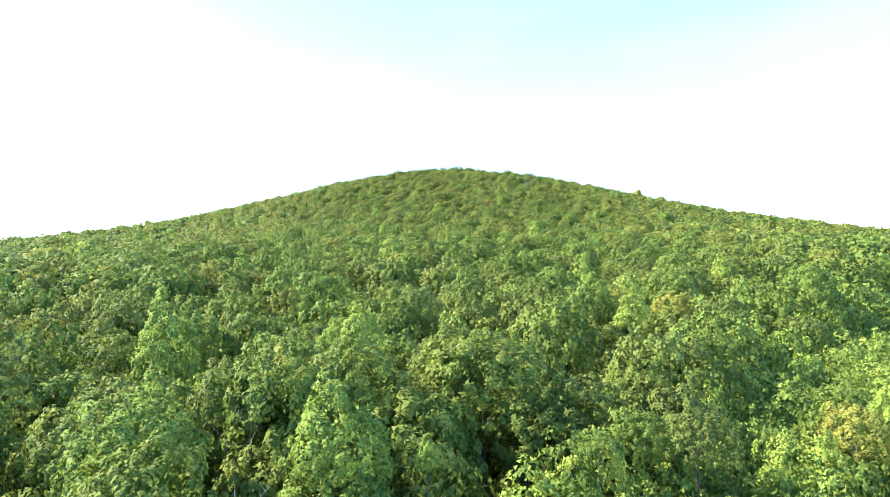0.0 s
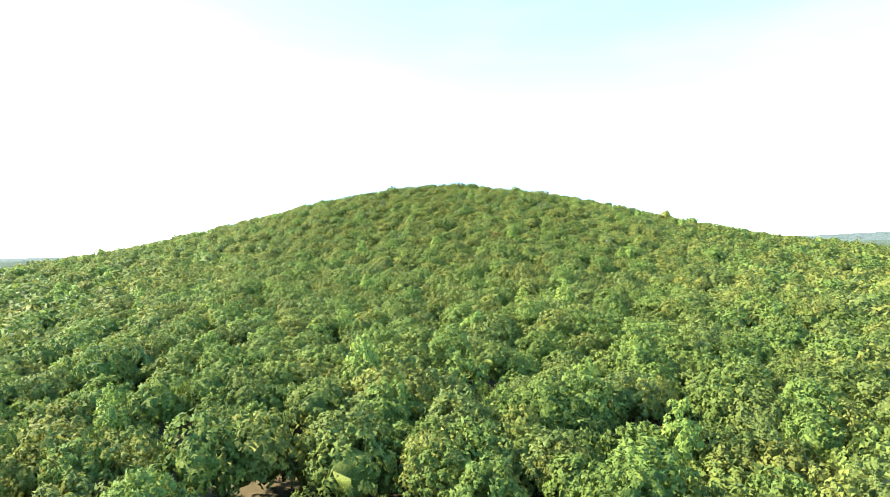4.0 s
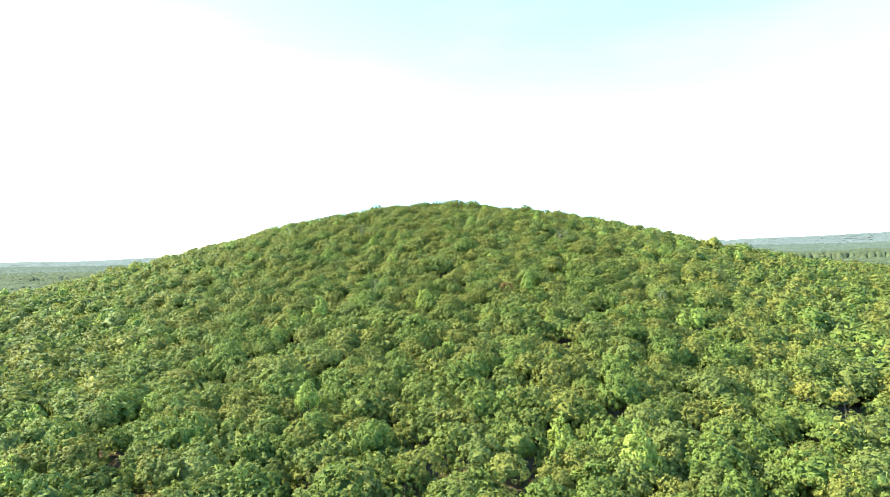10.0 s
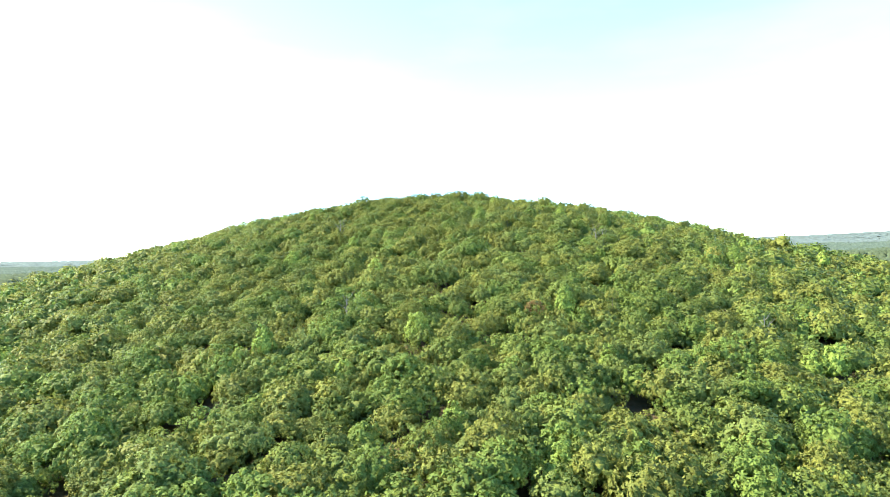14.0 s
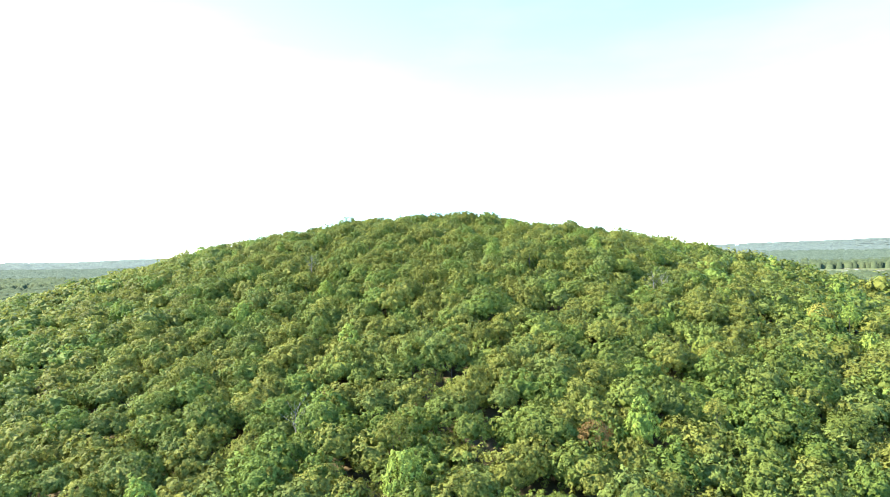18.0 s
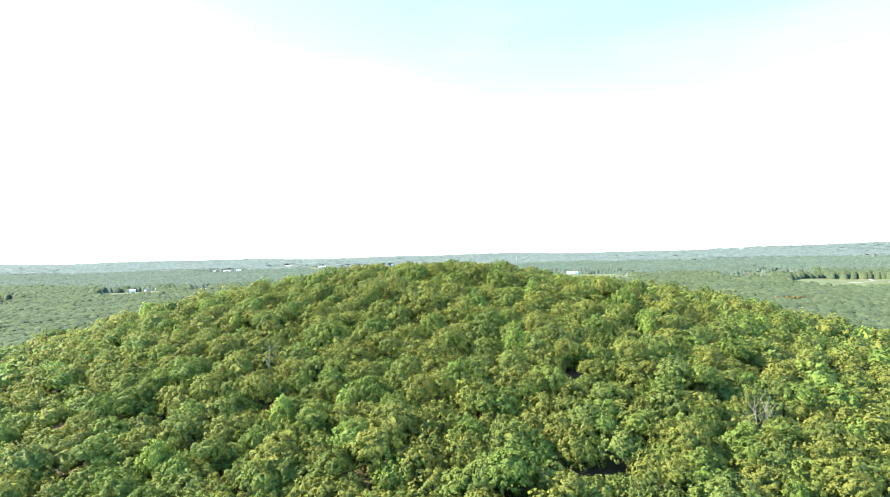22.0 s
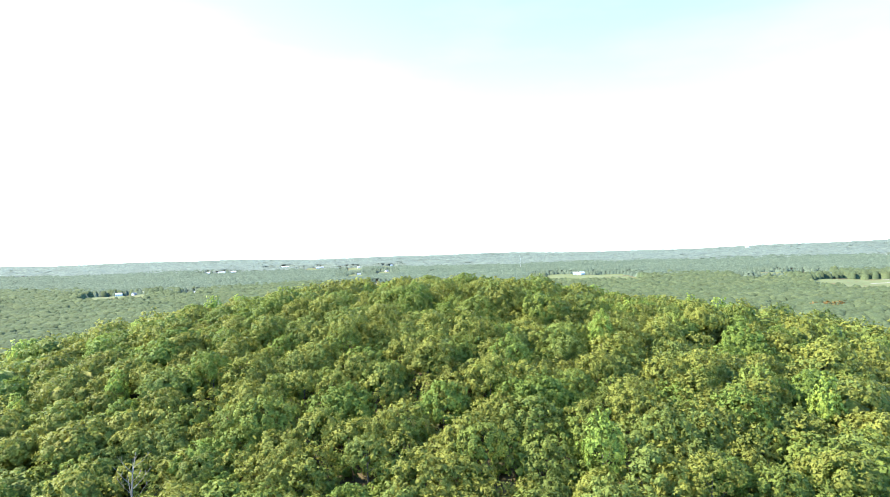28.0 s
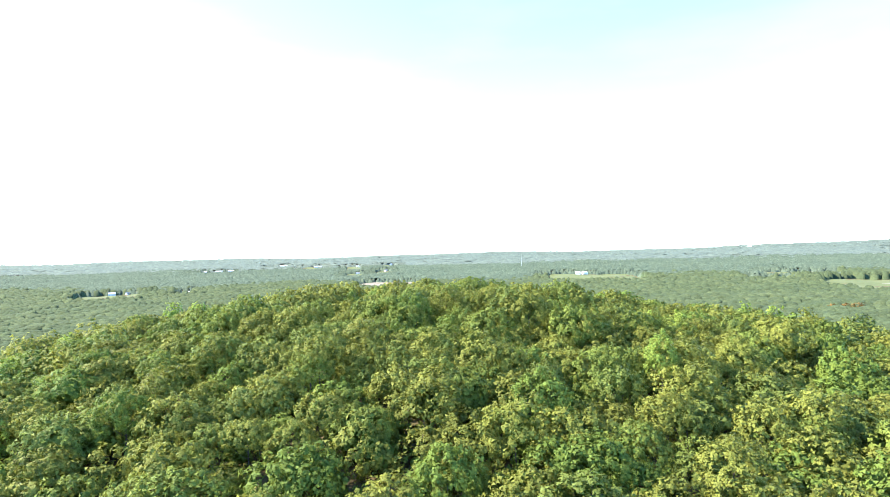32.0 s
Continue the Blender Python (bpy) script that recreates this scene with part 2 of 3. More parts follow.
def fast_mesh(name, verts, tris, mat, tint=None, normals=None):
    """A mesh of triangles from arrays, with a tint and a soft normal for every corner point."""
    if normals is not None:
        a, b, c = verts[tris[:, 0]], verts[tris[:, 1]], verts[tris[:, 2]]
        wrong = (np.cross(b - a, c - a) * (normals[tris[:, 0]] + normals[tris[:, 1]] + normals[tris[:, 2]])).sum(1) < 0
        tris = np.where(wrong[:, None], tris[:, ::-1], tris)
    me = bpy.data.meshes.new(name)
    me.vertices.add(len(verts))
    me.vertices.foreach_set("co", np.ascontiguousarray(verts, np.float32).ravel())
    me.loops.add(tris.size)
    me.loops.foreach_set("vertex_index", np.ascontiguousarray(tris, np.int32).ravel())
    me.polygons.add(len(tris))
    me.polygons.foreach_set("loop_start", np.arange(0, tris.size, 3, dtype=np.int32))
    me.update(calc_edges=True)
    if tint is not None:
        me.attributes.new("tint", "FLOAT", "POINT").data.foreach_set("value", np.ascontiguousarray(tint, np.float32))
    if normals is not None:
        me.normals_split_custom_set_from_vertices(normals.astype(np.float32))
    me.materials.append(mat)
    return me


def sheet(name, xs, ys, zf, mat, lift=0.0):
    X, Y = np.meshgrid(xs, ys)
    Z = zf(X, Y) + lift
    n, m = X.shape
    idx = np.arange(n * m).reshape(n, m)
    a, b, c, d = idx[:-1, :-1].ravel(), idx[:-1, 1:].ravel(), idx[1:, 1:].ravel(), idx[1:, :-1].ravel()
    tris = np.concatenate([np.c_[a, b, c], np.c_[a, c, d]])
    me = fast_mesh(name, np.c_[X.ravel(), Y.ravel(), Z.ravel()], tris, mat)
    me.polygons.foreach_set("use_smooth", np.ones(len(tris), bool))
    return new(name, me)


def stretched(n, near, far):
    k = np.linspace(-1, 1, n)
    return np.sign(k) * (near * np.abs(k) + (far - near) * np.abs(k) ** 4)


ground = sheet("ground", stretched(161, 900, 4900), np.concatenate([np.linspace(-600, 0, 20)[:-1], np.linspace(0, 800, 90)[:-1], np.linspace(800, 4800, 90)]), ground_z, GROUND)
tagged(ground, "forest floor of brown leaf litter under the trees", "ground", kind="structure")

# open land among the woods: centre, half length, half width, turn in degrees, material, lift
OPEN = [
    ("meadow", -795, 1850, 70, 185, 27, FIELD, "pale green meadow by the white farmhouses among the woods"),
    ("meadow", -985, 1640, 38, 130, 30, FIELD, "small pale meadow among the woods of the plain"),
    ("hay_field", -160, 2030, 78, 165, 4, HAY, "dry beige hay field behind the hilltop"),
    ("meadow", 405, 2075, 125, 180, -9, FIELD, "broad green meadow with white farm buildings"),
    ("meadow", 1000, 1660, 200, 240, -30, FIELD, "wide yellow-green meadow crossed by a gravel track"),
    ("meadow", 800, 1920, 60, 120, -20, FIELD, "narrow light green meadow between woods"),
    ("meadow", 1010, 2140, 90, 110, -24, FIELD, "narrow light green meadow between woods"),
    ("yard", -640, 1900, 20, 110, 18, FIELD, "grassy yard in front of a white barn"),
    ("yard", -960, 2920, 70, 110, 18, GRAVEL, "pale paved yard round white warehouses"),
    ("yard", -800, 3300, 30, 110, 13, GRAVEL, "pale paved yard beside a white hall"),
    ("yard", -600, 3110, 40, 160, 10, FIELD, "pale yard beside a white hall"),
    ("yard", -1800, 2960, 30, 110, 30, GRAVEL, "pale yard beside a white hall"),
    ("yard", 1950, 3000, 45, 110, -33, GRAVEL, "pale yard beside long white halls"),
    ("yard", -330, 2560, 30, 150, 6, FIELD, "grassy yard in front of a white house"),
    ("yard", -395, 3000, 30, 170, 7, FIELD, "grassy yard in front of a white house"),
    ("yard", -235, 2680, 26, 150, 5, FIELD, "grassy yard in front of a white house"),
    ("yard", -260, 3150, 34, 170, 5, FIELD, "grassy yard in front of a white house"),
]


def in_open(x, y, margin=4.0):
    hit = np.zeros(np.shape(x), bool)
    for name, cx, cy, hl, hw, turn, mat, label in OPEN:
        c, s = math.cos(radians(turn)), math.sin(radians(turn))
        u, v = (x - cx) * c + (y - cy) * s, -(x - cx) * s + (y - cy) * c
        hit |= (np.abs(u / (hl + margin)) ** 4 + np.abs(v / (hw + margin)) ** 4) < 1
    return hit


# ---------------------------------------------------------------- foliage shapes
def icosphere():
    g = (1 + 5 ** 0.5) / 2
    v = np.array([(-1, g, 0), (1, g, 0), (-1, -g, 0), (1, -g, 0), (0, -1, g), (0, 1, g), (0, -1, -g), (0, 1, -g), (g, 0, -1), (g, 0, 1), (-g, 0, -1), (-g, 0, 1)], float)
    f = np.array([(0, 11, 5), (0, 5, 1), (0, 1, 7), (0, 7, 10), (0, 10, 11), (1, 5, 9), (5, 11, 4), (11, 10, 2), (10, 7, 6), (7, 1, 8), (3, 9, 4), (3, 4, 2), (3, 2, 6), (3, 6, 8), (3, 8, 9), (4, 9, 5), (2, 4, 11), (6, 2, 10), (8, 6, 7), (9, 8, 1)])
    return v / np.linalg.norm(v[0]), f


ICO_V, ICO_F = icosphere()


def unit(v):
    return v / np.maximum(np.linalg.norm(v, axis=-1, keepdims=True), 1e-9)


def finer(tris):
    """Each triangle of a sphere split in four."""
    a, b, c = tris[:, 0], tris[:, 1], tris[:, 2]
    ab, bc, ca = unit(a + b), unit(b + c), unit(c + a)
    return np.concatenate([np.stack(t, 1) for t in ((a, ab, ca), (ab, b, bc), (ca, bc, c), (ab, bc, ca))])


def crown_shape(seed, clumps, per, leaf, wide=1.0, tall=1.2, spire=0.0, open_=0.0, low=-0.3, core=0.6):
    """A crown of about unit radius, 1.5 high: an uneven dome of leaf clumps, each of many leaf sprays, round a
    dim core. low: how far down the sides the clumps go. Returns points, triangles and soft normals."""
    g = np.random.default_rng(seed)
    i = np.arange(clumps) + 0.5
    up = 1 - (1 - low) * i / clumps + g.normal(0, 0.05, clumps)
    up = np.clip(up, -0.95, 0.99)
    az = 2.39996 * i + g.normal(0, 0.28, clumps)
    side = np.sqrt(1 - up ** 2)
    d = np.stack([side * np.cos(az), side * np.sin(az), up], 1)
    waves_ = [(unit(g.normal(size=3)), g.uniform(2.2, 4.5), g.uniform(0, 6.28)) for k in range(5)]

    def swell(v):
        return 1 + sum(0.075 * np.sin(f * (v @ w) + p) for w, f, p in waves_)

    def placed(v, reach):
        q = v * (swell(v) * reach)[:, None]
        taper = 1 - 0.55 * spire * np.clip(q[:, 2], 0, 1)
        return np.stack([q[:, 0] * wide * taper, q[:, 1] * wide * taper, 0.56 + q[:, 2] * (0.62 * tall + 0.9 * spire * np.clip(q[:, 2], 0, 1))], 1)

    rc = 0.66 * math.sqrt(3.9 * (1 - low) / clumps) * g.uniform(0.72, 1.3, clumps)
    cs = placed(d, 1.0 - 0.55 * rc + g.normal(0, 0.07 + 0.12 * open_, clumps))
    V, N = [], []
    if core:
        shell = (finer(ICO_V[ICO_F]) if clumps > 20 else ICO_V[ICO_F])
        shell = shell[shell[:, :, 2].mean(1) > low - 0.25]
        flat = unit(shell.reshape(-1, 3))
        V.append(placed(flat, core + 0.05 * np.sin(7 * flat[:, 0] + 5 * flat[:, 2] + seed)))
        N.append(unit(flat + g.normal(0, 0.5, flat.shape)))
    pick = np.repeat(np.arange(clumps), per)
    n = len(pick)
    e = unit(g.normal(size=(n, 3)) + 0.95 * d[pick] + np.array([0, 0, 0.15]))
    at = cs[pick] + e * (rc[pick] * (g.uniform(0.62, 1.12, n) + open_ * g.normal(0, 0.16, n)))[:, None]
    nrm = unit(e + 0.3 * d[pick] + g.normal(0, 0.5, (n, 3)) + np.array([0, 0, 0.25]))
    tan = unit(np.cross(nrm, g.normal(size=(n, 3))))
    bit = np.cross(nrm, tan)
    s = (leaf * g.uniform(0.6, 1.35, n))[:, None]
    k1, k2 = g.uniform(0.45, 0.95, (n, 1)), g.uniform(0.45, 0.95, (n, 1))
    q = np.stack([at + tan * s * 1.1, at - tan * s * 0.5 + bit * s * k1, at - tan * s * 0.6 - bit * s * k2], 1)
    V.append(q.reshape(-1, 3))
    N.append(np.repeat(0.65 * e + 0.5 * d[pick] + 0.42 * nrm, 3, 0))
    V, N = np.concatenate(V), unit(np.concatenate(N))
    return V, np.arange(len(V)).reshape(-1, 3), N


def lump_shape(seed, lobes):
    """A far crown: the upper side of a few uneven lumps."""
    g = np.random.default_rng(seed)
    V, T = [], []
    for i in range(lobes):
        a = 2.4 * i + g.uniform(0, 1)
        k = 0.0 if lobes == 1 else 0.5
        c = np.array([k * math.cos(a), k * math.sin(a), 0.2 + g.uniform(-0.1, 0.15)])
        rim = [(math.cos(1.047 * j) * g.uniform(0.8, 1.25), math.sin(1.047 * j) * g.uniform(0.8, 1.25), g.uniform(-0.9, -0.5)) for j in range(6)]
        shoulder = [(0.6 * math.cos(1.571 * j + 0.4) * g.uniform(0.7, 1.2), 0.6 * math.sin(1.571 * j + 0.4) * g.uniform(0.7, 1.2), g.uniform(0.55, 0.9)) for j in range(4)]
        v = np.array(rim + shoulder + [(0, 0, 1.0)]) * (1.0 if lobes == 1 else 0.66) + c
        f = [(6, 7, 10), (7, 8, 10), (8, 9, 10), (9, 6, 10), (0, 1, 6), (1, 7, 6), (1, 2, 7), (2, 3, 7), (3, 8, 7), (3, 4, 8), (4, 9, 8), (4, 5, 9), (5, 0, 9), (0, 6, 9)]
        T.append(np.array(f) + 11 * i)
        V.append(v)
    v = np.concatenate(V)
    return v, np.concatenate(T), unit(v + np.array([0, 0, 0.9]))


def dome_shape(seed):
    """The farthest crowns: a low uneven dome."""
    g = np.random.default_rng(seed)
    rim = [(math.cos(1.047 * j) * g.uniform(0.75, 1.25), math.sin(1.047 * j) * g.uniform(0.75, 1.25), g.uniform(-0.9, -0.4)) for j in range(6)]
    v = np.array(rim + [(g.uniform(-0.2, 0.2), g.uniform(-0.2, 0.2), 1.0)])
    return v, np.array([(j, (j + 1) % 6, 6) for j in range(6)]), unit(v + np.array([0, 0, 1.4]))


def joined(name, shapes, x, y, z, radius, height, mat, label, category, tint=None):
    """Many crowns in one mesh of woodland."""
    pick = rng.integers(0, len(shapes), len(x))
    Vs, Ts, Ns, tints, n0 = [], [], [], [], 0
    turn = rng.uniform(0, 2 * math.pi, len(x))
    tint = rng.uniform(0, 1, len(x)) if tint is None else tint
    for k, (v, t, nv) in enumerate(shapes):
        w = np.nonzero(pick == k)[0]
        if not len(w):
            continue
        c, s = np.cos(turn[w])[:, None], np.sin(turn[w])[:, None]
        px = (v[:, 0] * c - v[:, 1] * s) * radius[w][:, None] + x[w][:, None]
        py = (v[:, 0] * s + v[:, 1] * c) * radius[w][:, None] + y[w][:, None]
        pz = v[:, 2] * height[w][:, None] + z[w][:, None]
        Vs.append(np.stack([px, py, pz], 2).reshape(-1, 3))
        ratio = (radius[w] / height[w])[:, None]
        Ns.append(unit(np.stack([nv[:, 0] * c - nv[:, 1] * s, nv[:, 0] * s + nv[:, 1] * c, nv[:, 2] * ratio], 2).reshape(-1, 3)))
        Ts.append((t[None] + (n0 + len(v) * np.arange(len(w)))[:, None, None]).reshape(-1, 3))
        tints.append(np.repeat(tint[w], len(v)))
        n0 += len(v) * len(w)
    me = fast_mesh(name, np.concatenate(Vs), np.concatenate(Ts), mat, np.concatenate(tints), np.concatenate(Ns))
    return tagged(new(name, me), label, category, kind="stuff")


# ---------------------------------------------------------------- where the trees stand
def scatter(x0, x1, y0, y1, step, jitter=0.42):
    gx, gy = np.meshgrid(np.arange(x0, x1, step), np.arange(y0, y1, step * 0.87))
    gx = gx + (np.arange(gx.shape[0]) % 2)[:, None] * step / 2
    gx = gx + rng.uniform(-jitter, jitter, gx.shape) * step
    gy = gy + rng.uniform(-jitter, jitter, gy.shape) * step
    return gx.ravel(), gy.ravel()


tx, ty = scatter(-470, 470, 14, 800, 5.6, 0.38)
r_hill = hill_r(tx, ty)
keep = (np.abs(tx) < 26 + 0.77 * ty) & ((ty < 640) | (np.abs(tx) > 240))
thin = smooth(110, 480, r_hill)                       # larger crowns, further apart, at the foot
keep &= rng.uniform(0, 1, len(tx)) > 0.06 + 0.46 * thin * (1 - young(tx, ty))
tx, ty, thin, r_hill = tx[keep], ty[keep], thin[keep], r_hill[keep]
tr = (4.0 + 1.4 * thin) * rng.uniform(0.74, 1.32, len(tx)) * (1 - 0.35 * young(tx, ty))
th = tr * rng.uniform(0.88, 1.12, len(tx)) * (1 + 0.3 * smooth(330, 520, r_hill))
top = canopy(tx, ty) + rng.normal(0, 1.3, len(tx)) * (1 + 0.9 * (ty < 150)) * (1 - 0.75 * young(tx, ty)) + 0.6 * (tr - 4.0 - 1.7 * thin) - 1.1 * (1 - thin) - 0.4
tz = top - 1.5 * th

# what kind each tree is: greener at the foot, drier and more olive towards the top
SORTS = ("oak_tree", "maple_tree", "hickory_tree", "yellowing_tree", "withered_tree", "ash_tree", "golden_tree")
foot = smooth(60, 480, r_hill)
patchy = waves(tx * 2.7 + 40, ty * 2.9)
old = 1 - young(tx, ty)
odds = np.stack([0.3 * old, 0.12 + 0.28 * foot + 0.08 * patchy, (0.5 - 0.44 * foot - 0.08 * patchy) * old, 0.014 + 0.02 * foot + 0.75 * (1 - old), 0 * ty, 0.17 * old], 1)
odds = np.cumsum(np.maximum(odds, 0.0), 1)
sort = (rng.uniform(0, 1, len(tx))[:, None] * odds[:, -1:] > odds).sum(1)
tr = np.where((sort == 3) | (sort == 4), tr * 0.8, tr)

# trees that stand out: x, y, top, crown radius, sort
HEROES = [
    (3.0, 64, -8.0, 7.0, 0), (-9.5, 66, -7.0, 2.8, 3), (-12.6, 68, -8.3, 2.4, 3), (-8.2, 43.5, -10.3, 4.3, 3), (-8.0, 42, -14.5, 4.5, 1), (-9.0, 57, -8.5, 4.6, 0), (-22.6, 43, -10.8, 4.7, 1),
    (12.0, 48, -14.8, 1.9, 1), (-1.6, 42, -13.6, 1.2, 3), (21.7, 52, -14.3, 3.0, 5), (17.5, 54, -15.0, 2.6, 1),
    (8.0, 59, -14.5, 4.6, 0), (13.0, 62, -13.0, 4.6, 5), (-2.0, 59, -13.5, 4.4, 0),
    (28.5, 391, 32.0, 3.0, 4), (94, 300, 10.4, 3.2, 6), (99, 294, 9.8, 2.6, 6), (42.5, 110, -8.2, 3.8, 6), (34, 117, -8.6, 3.0, 6),
    (108, 453, 44.2, 3.4, 6), (114, 451, 43.6, 3.0, 3), (51.6, 395, 33.8, 2.0, 6), (40.5, 59, -16.0, 3.2, 6), (46, 61, -15.6, 3.0, 3),
    (-30, 296, 13.4, 3.6, 3), (-28.5, 237, 6.0, 3.8, 3), (-24, 300, 12.9, 3.4, 1), (32, 103, -9.2, 3.8, 3), (32, 542, 73.6, 3.2, 3), (-46.5, 534, 70.2, 3.6, 1),
]
gone = (tx > 2) & (tx < 18) & (ty < 58)                                   # the hollow before the big oak
gone |= np.hypot(tx + 15.5, ty - 43) < 5.0                             # a gap beside the bright young trees
gone |= (np.hypot(tx + 10, ty - 519) < 5.5) | (np.hypot(tx + 13, ty - 339) < 4.5)    # gaps in the wood
# dead trees without leaves: x, y, top, height
BARE = [(-25.3, 400, 34.0, 9.0), (64.9, 462.6, 54.0, 8.5), (68.5, 466, 53.0, 7.5), (-18.5, 53, -11.5, 9.0), (-13.1, 36, -13.5, 7.0), (-44.4, 500, 61.5, 8.0), (86, 378, 27.5, 8.0), (-1.5, 34.5, -14.0, 5.5)]
for bx, by, bz, bh in BARE:
    gone |= np.hypot(tx - bx, ty - by) < 3.6
for hx, hy, hz, hr, hk in HEROES:
    gone |= np.hypot(tx - hx, ty - hy) < 0.75 * hr + 1.5
tx, ty, tr, th, top, sort, r_hill = (np.concatenate([a[~gone], [h[k] for h in HEROES]]) for a, k in ((tx, 0), (ty, 1), (tr, 3), (th, 3), (top, 2), (sort, 4), (r_hill, 1)))
tz = top - 1.5 * th

# single trees: the foot of the hill where the flight begins, the hilltop where it ends, and a row between
first = (ty < 84) & (np.abs(tx) < 62)
second = ~first & (ty < 130) & (np.abs(tx) < 95)
last = (ty > 478) & (ty < 578) & (np.abs(tx) < 50)
between = ~first & ~second & ~last & (np.abs(tx) < 7) & (ty < 600)
between[-len(HEROES):] |= ~(first | second | last)[-len(HEROES):]
thing = first | second | last | between
side = np.abs(tx)
mid = ~thing & (side < 125) & (ty < 640)
rest = ~thing & ~mid
print("hill trees", len(tx), first.sum(), second.sum(), last.sum(), between.sum(), mid.sum(), rest.sum(), [int(((sort == k) & thing).sum()) for k in range(6)])

SORT_MAT = (OAK, MAPLE, OLIVE, YELLOW, RUSTY, ASH, GOLD)
SORT_WORD = ("dark green oaks", "fresh green maples", "olive green hickories", "yellowing young trees", "withered brown trees", "grey-green ashes", "golden trees")
SORT_FORM = ((1.0, 1.2, 0.0, 0.22), (0.97, 1.25, 0.1, 0.25), (0.95, 1.25, 0.12, 0.4), (0.8, 1.35, 0.35, 0.25), (0.85, 1.25, 0.1, 0.5), (1.0, 1.25, 0.05, 0.3), (0.95, 1.2, 0.1, 0.35))
for k in range(len(SORTS)):
    form = SORT_FORM[k]
    w1, w2, w3, w4 = form
    SIDE = [crown_shape(240 + 10 * k + i, 44, 11, 0.092, w1, w2, w3, w4, -0.15, 0.72) for i in range(6)]
    LOW = [crown_shape(340 + 10 * k + i, 28, 5, 0.155, w1, w2, w3, w4, 0.0, 0.8) for i in range(6)]
    for wood, shapes, label in ((mid & (side >= 84), SIDE, "hillside woods of "), (rest, LOW, "outer hillside woods of ")):
        w = wood & (sort == k)
        if w.sum():
            joined("hillside_woods", shapes, tx[w], ty[w], tz[w], tr[w], th[w], SORT_MAT[k], label + SORT_WORD[k], "woods")
    # the woods that the flight passes over: each crown by itself, in stands of one sort
    spots = np.nonzero(mid & (side < 84) & (sort == k))[0]
    spots = spots[np.argsort(ty[spots])]
    MID = []
    for i in range(8):
        v, t, nv = crown_shape(40 + 10 * k + i, 90, 21, 0.064, w1, w2, w3, w4, -0.4)
        MID.append(fast_mesh("crown", v, t, SORT_MAT[k], normals=nv))
    for start in range(0, len(spots), 280):
        stand = spots[start:start + 280]
        base = tagged(new("hillside_woods"), "dense stand of " + SORT_WORD[k] + " on the hillside", "woods", kind="stuff")
        base.location = (float(tx[stand].mean()), float(ty[stand].mean()), float(ground_z(tx[stand].mean(), ty[stand].mean())))
        for i in stand:
            crown = new("crown", MID[int(rng.integers(8))])
            crown.parent = base
            crown.location = (float(tx[i]) - base.location[0], float(ty[i]) - base.location[1], float(tz[i]) - base.location[2])
            crown.rotation_euler = (0, 0, rng.uniform(0, 6.28))
            crown.scale = (float(tr[i]), float(tr[i]), float(th[i]))

# undergrowth between the single trees
for x0, x1, y0, y1, step in ((-95, 95, 16, 140, 4.2), (-62, 62, 470, 600, 4.8)):
    ux, uy = scatter(x0, x1, y0, y1, step, 0.45)
    w = np.abs(ux) < 26 + 0.77 * uy
    ux, uy = ux[w], uy[w]
    ur = rng.uniform(1.3, 2.5, len(ux))
    bush = [crown_shape(900 + i, 9, 8, 0.2, 1.0, 1.0, low=0.0) for i in range(4)]
    joined("undergrowth", bush, ux, uy, ground_z(ux, uy) - 0.2, ur, ur * rng.uniform(0.9, 1.5, len(ux)), MAPLE, "low green bushes and saplings on the forest floor", "undergrowth")

# the young growth beside the wood: a dense belt of saplings
for x0, x1, y0, y1, step, clumps, per, leaf in ((0, 100, 22, 100, 3.2, 40, 17, 0.078), (40, 195, 100, 212, 4.4, 26, 9, 0.12)):
    ux, uy = scatter(x0, x1, y0, y1, step, 0.45)
    w = young(ux, uy) > 0.35
    ux, uy = ux[w], uy[w]
    ur = rng.uniform(1.7, 3.0, len(ux)) * step / 3.2
    uh = ur * rng.uniform(1.0, 1.6, len(ux))
    uz = canopy(ux, uy) - 1.5 * uh + rng.normal(-0.4, 0.9, len(ux))
    fresh = rng.uniform(0, 1, len(ux)) < 0.45
    sapling = [crown_shape(940 + i, clumps, per, leaf, 1.0, 1.2, 0.25, 0.2, core=0) for i in range(6)]
    for w, mat, word in ((fresh, MAPLE, "fresh green"), (~fresh, YELLOW, "yellow-green")):
        joined("saplings", sapling, ux[w], uy[w], uz[w], ur[w], uh[w], mat, "dense belt of " + word + " saplings beside the old wood", "saplings")

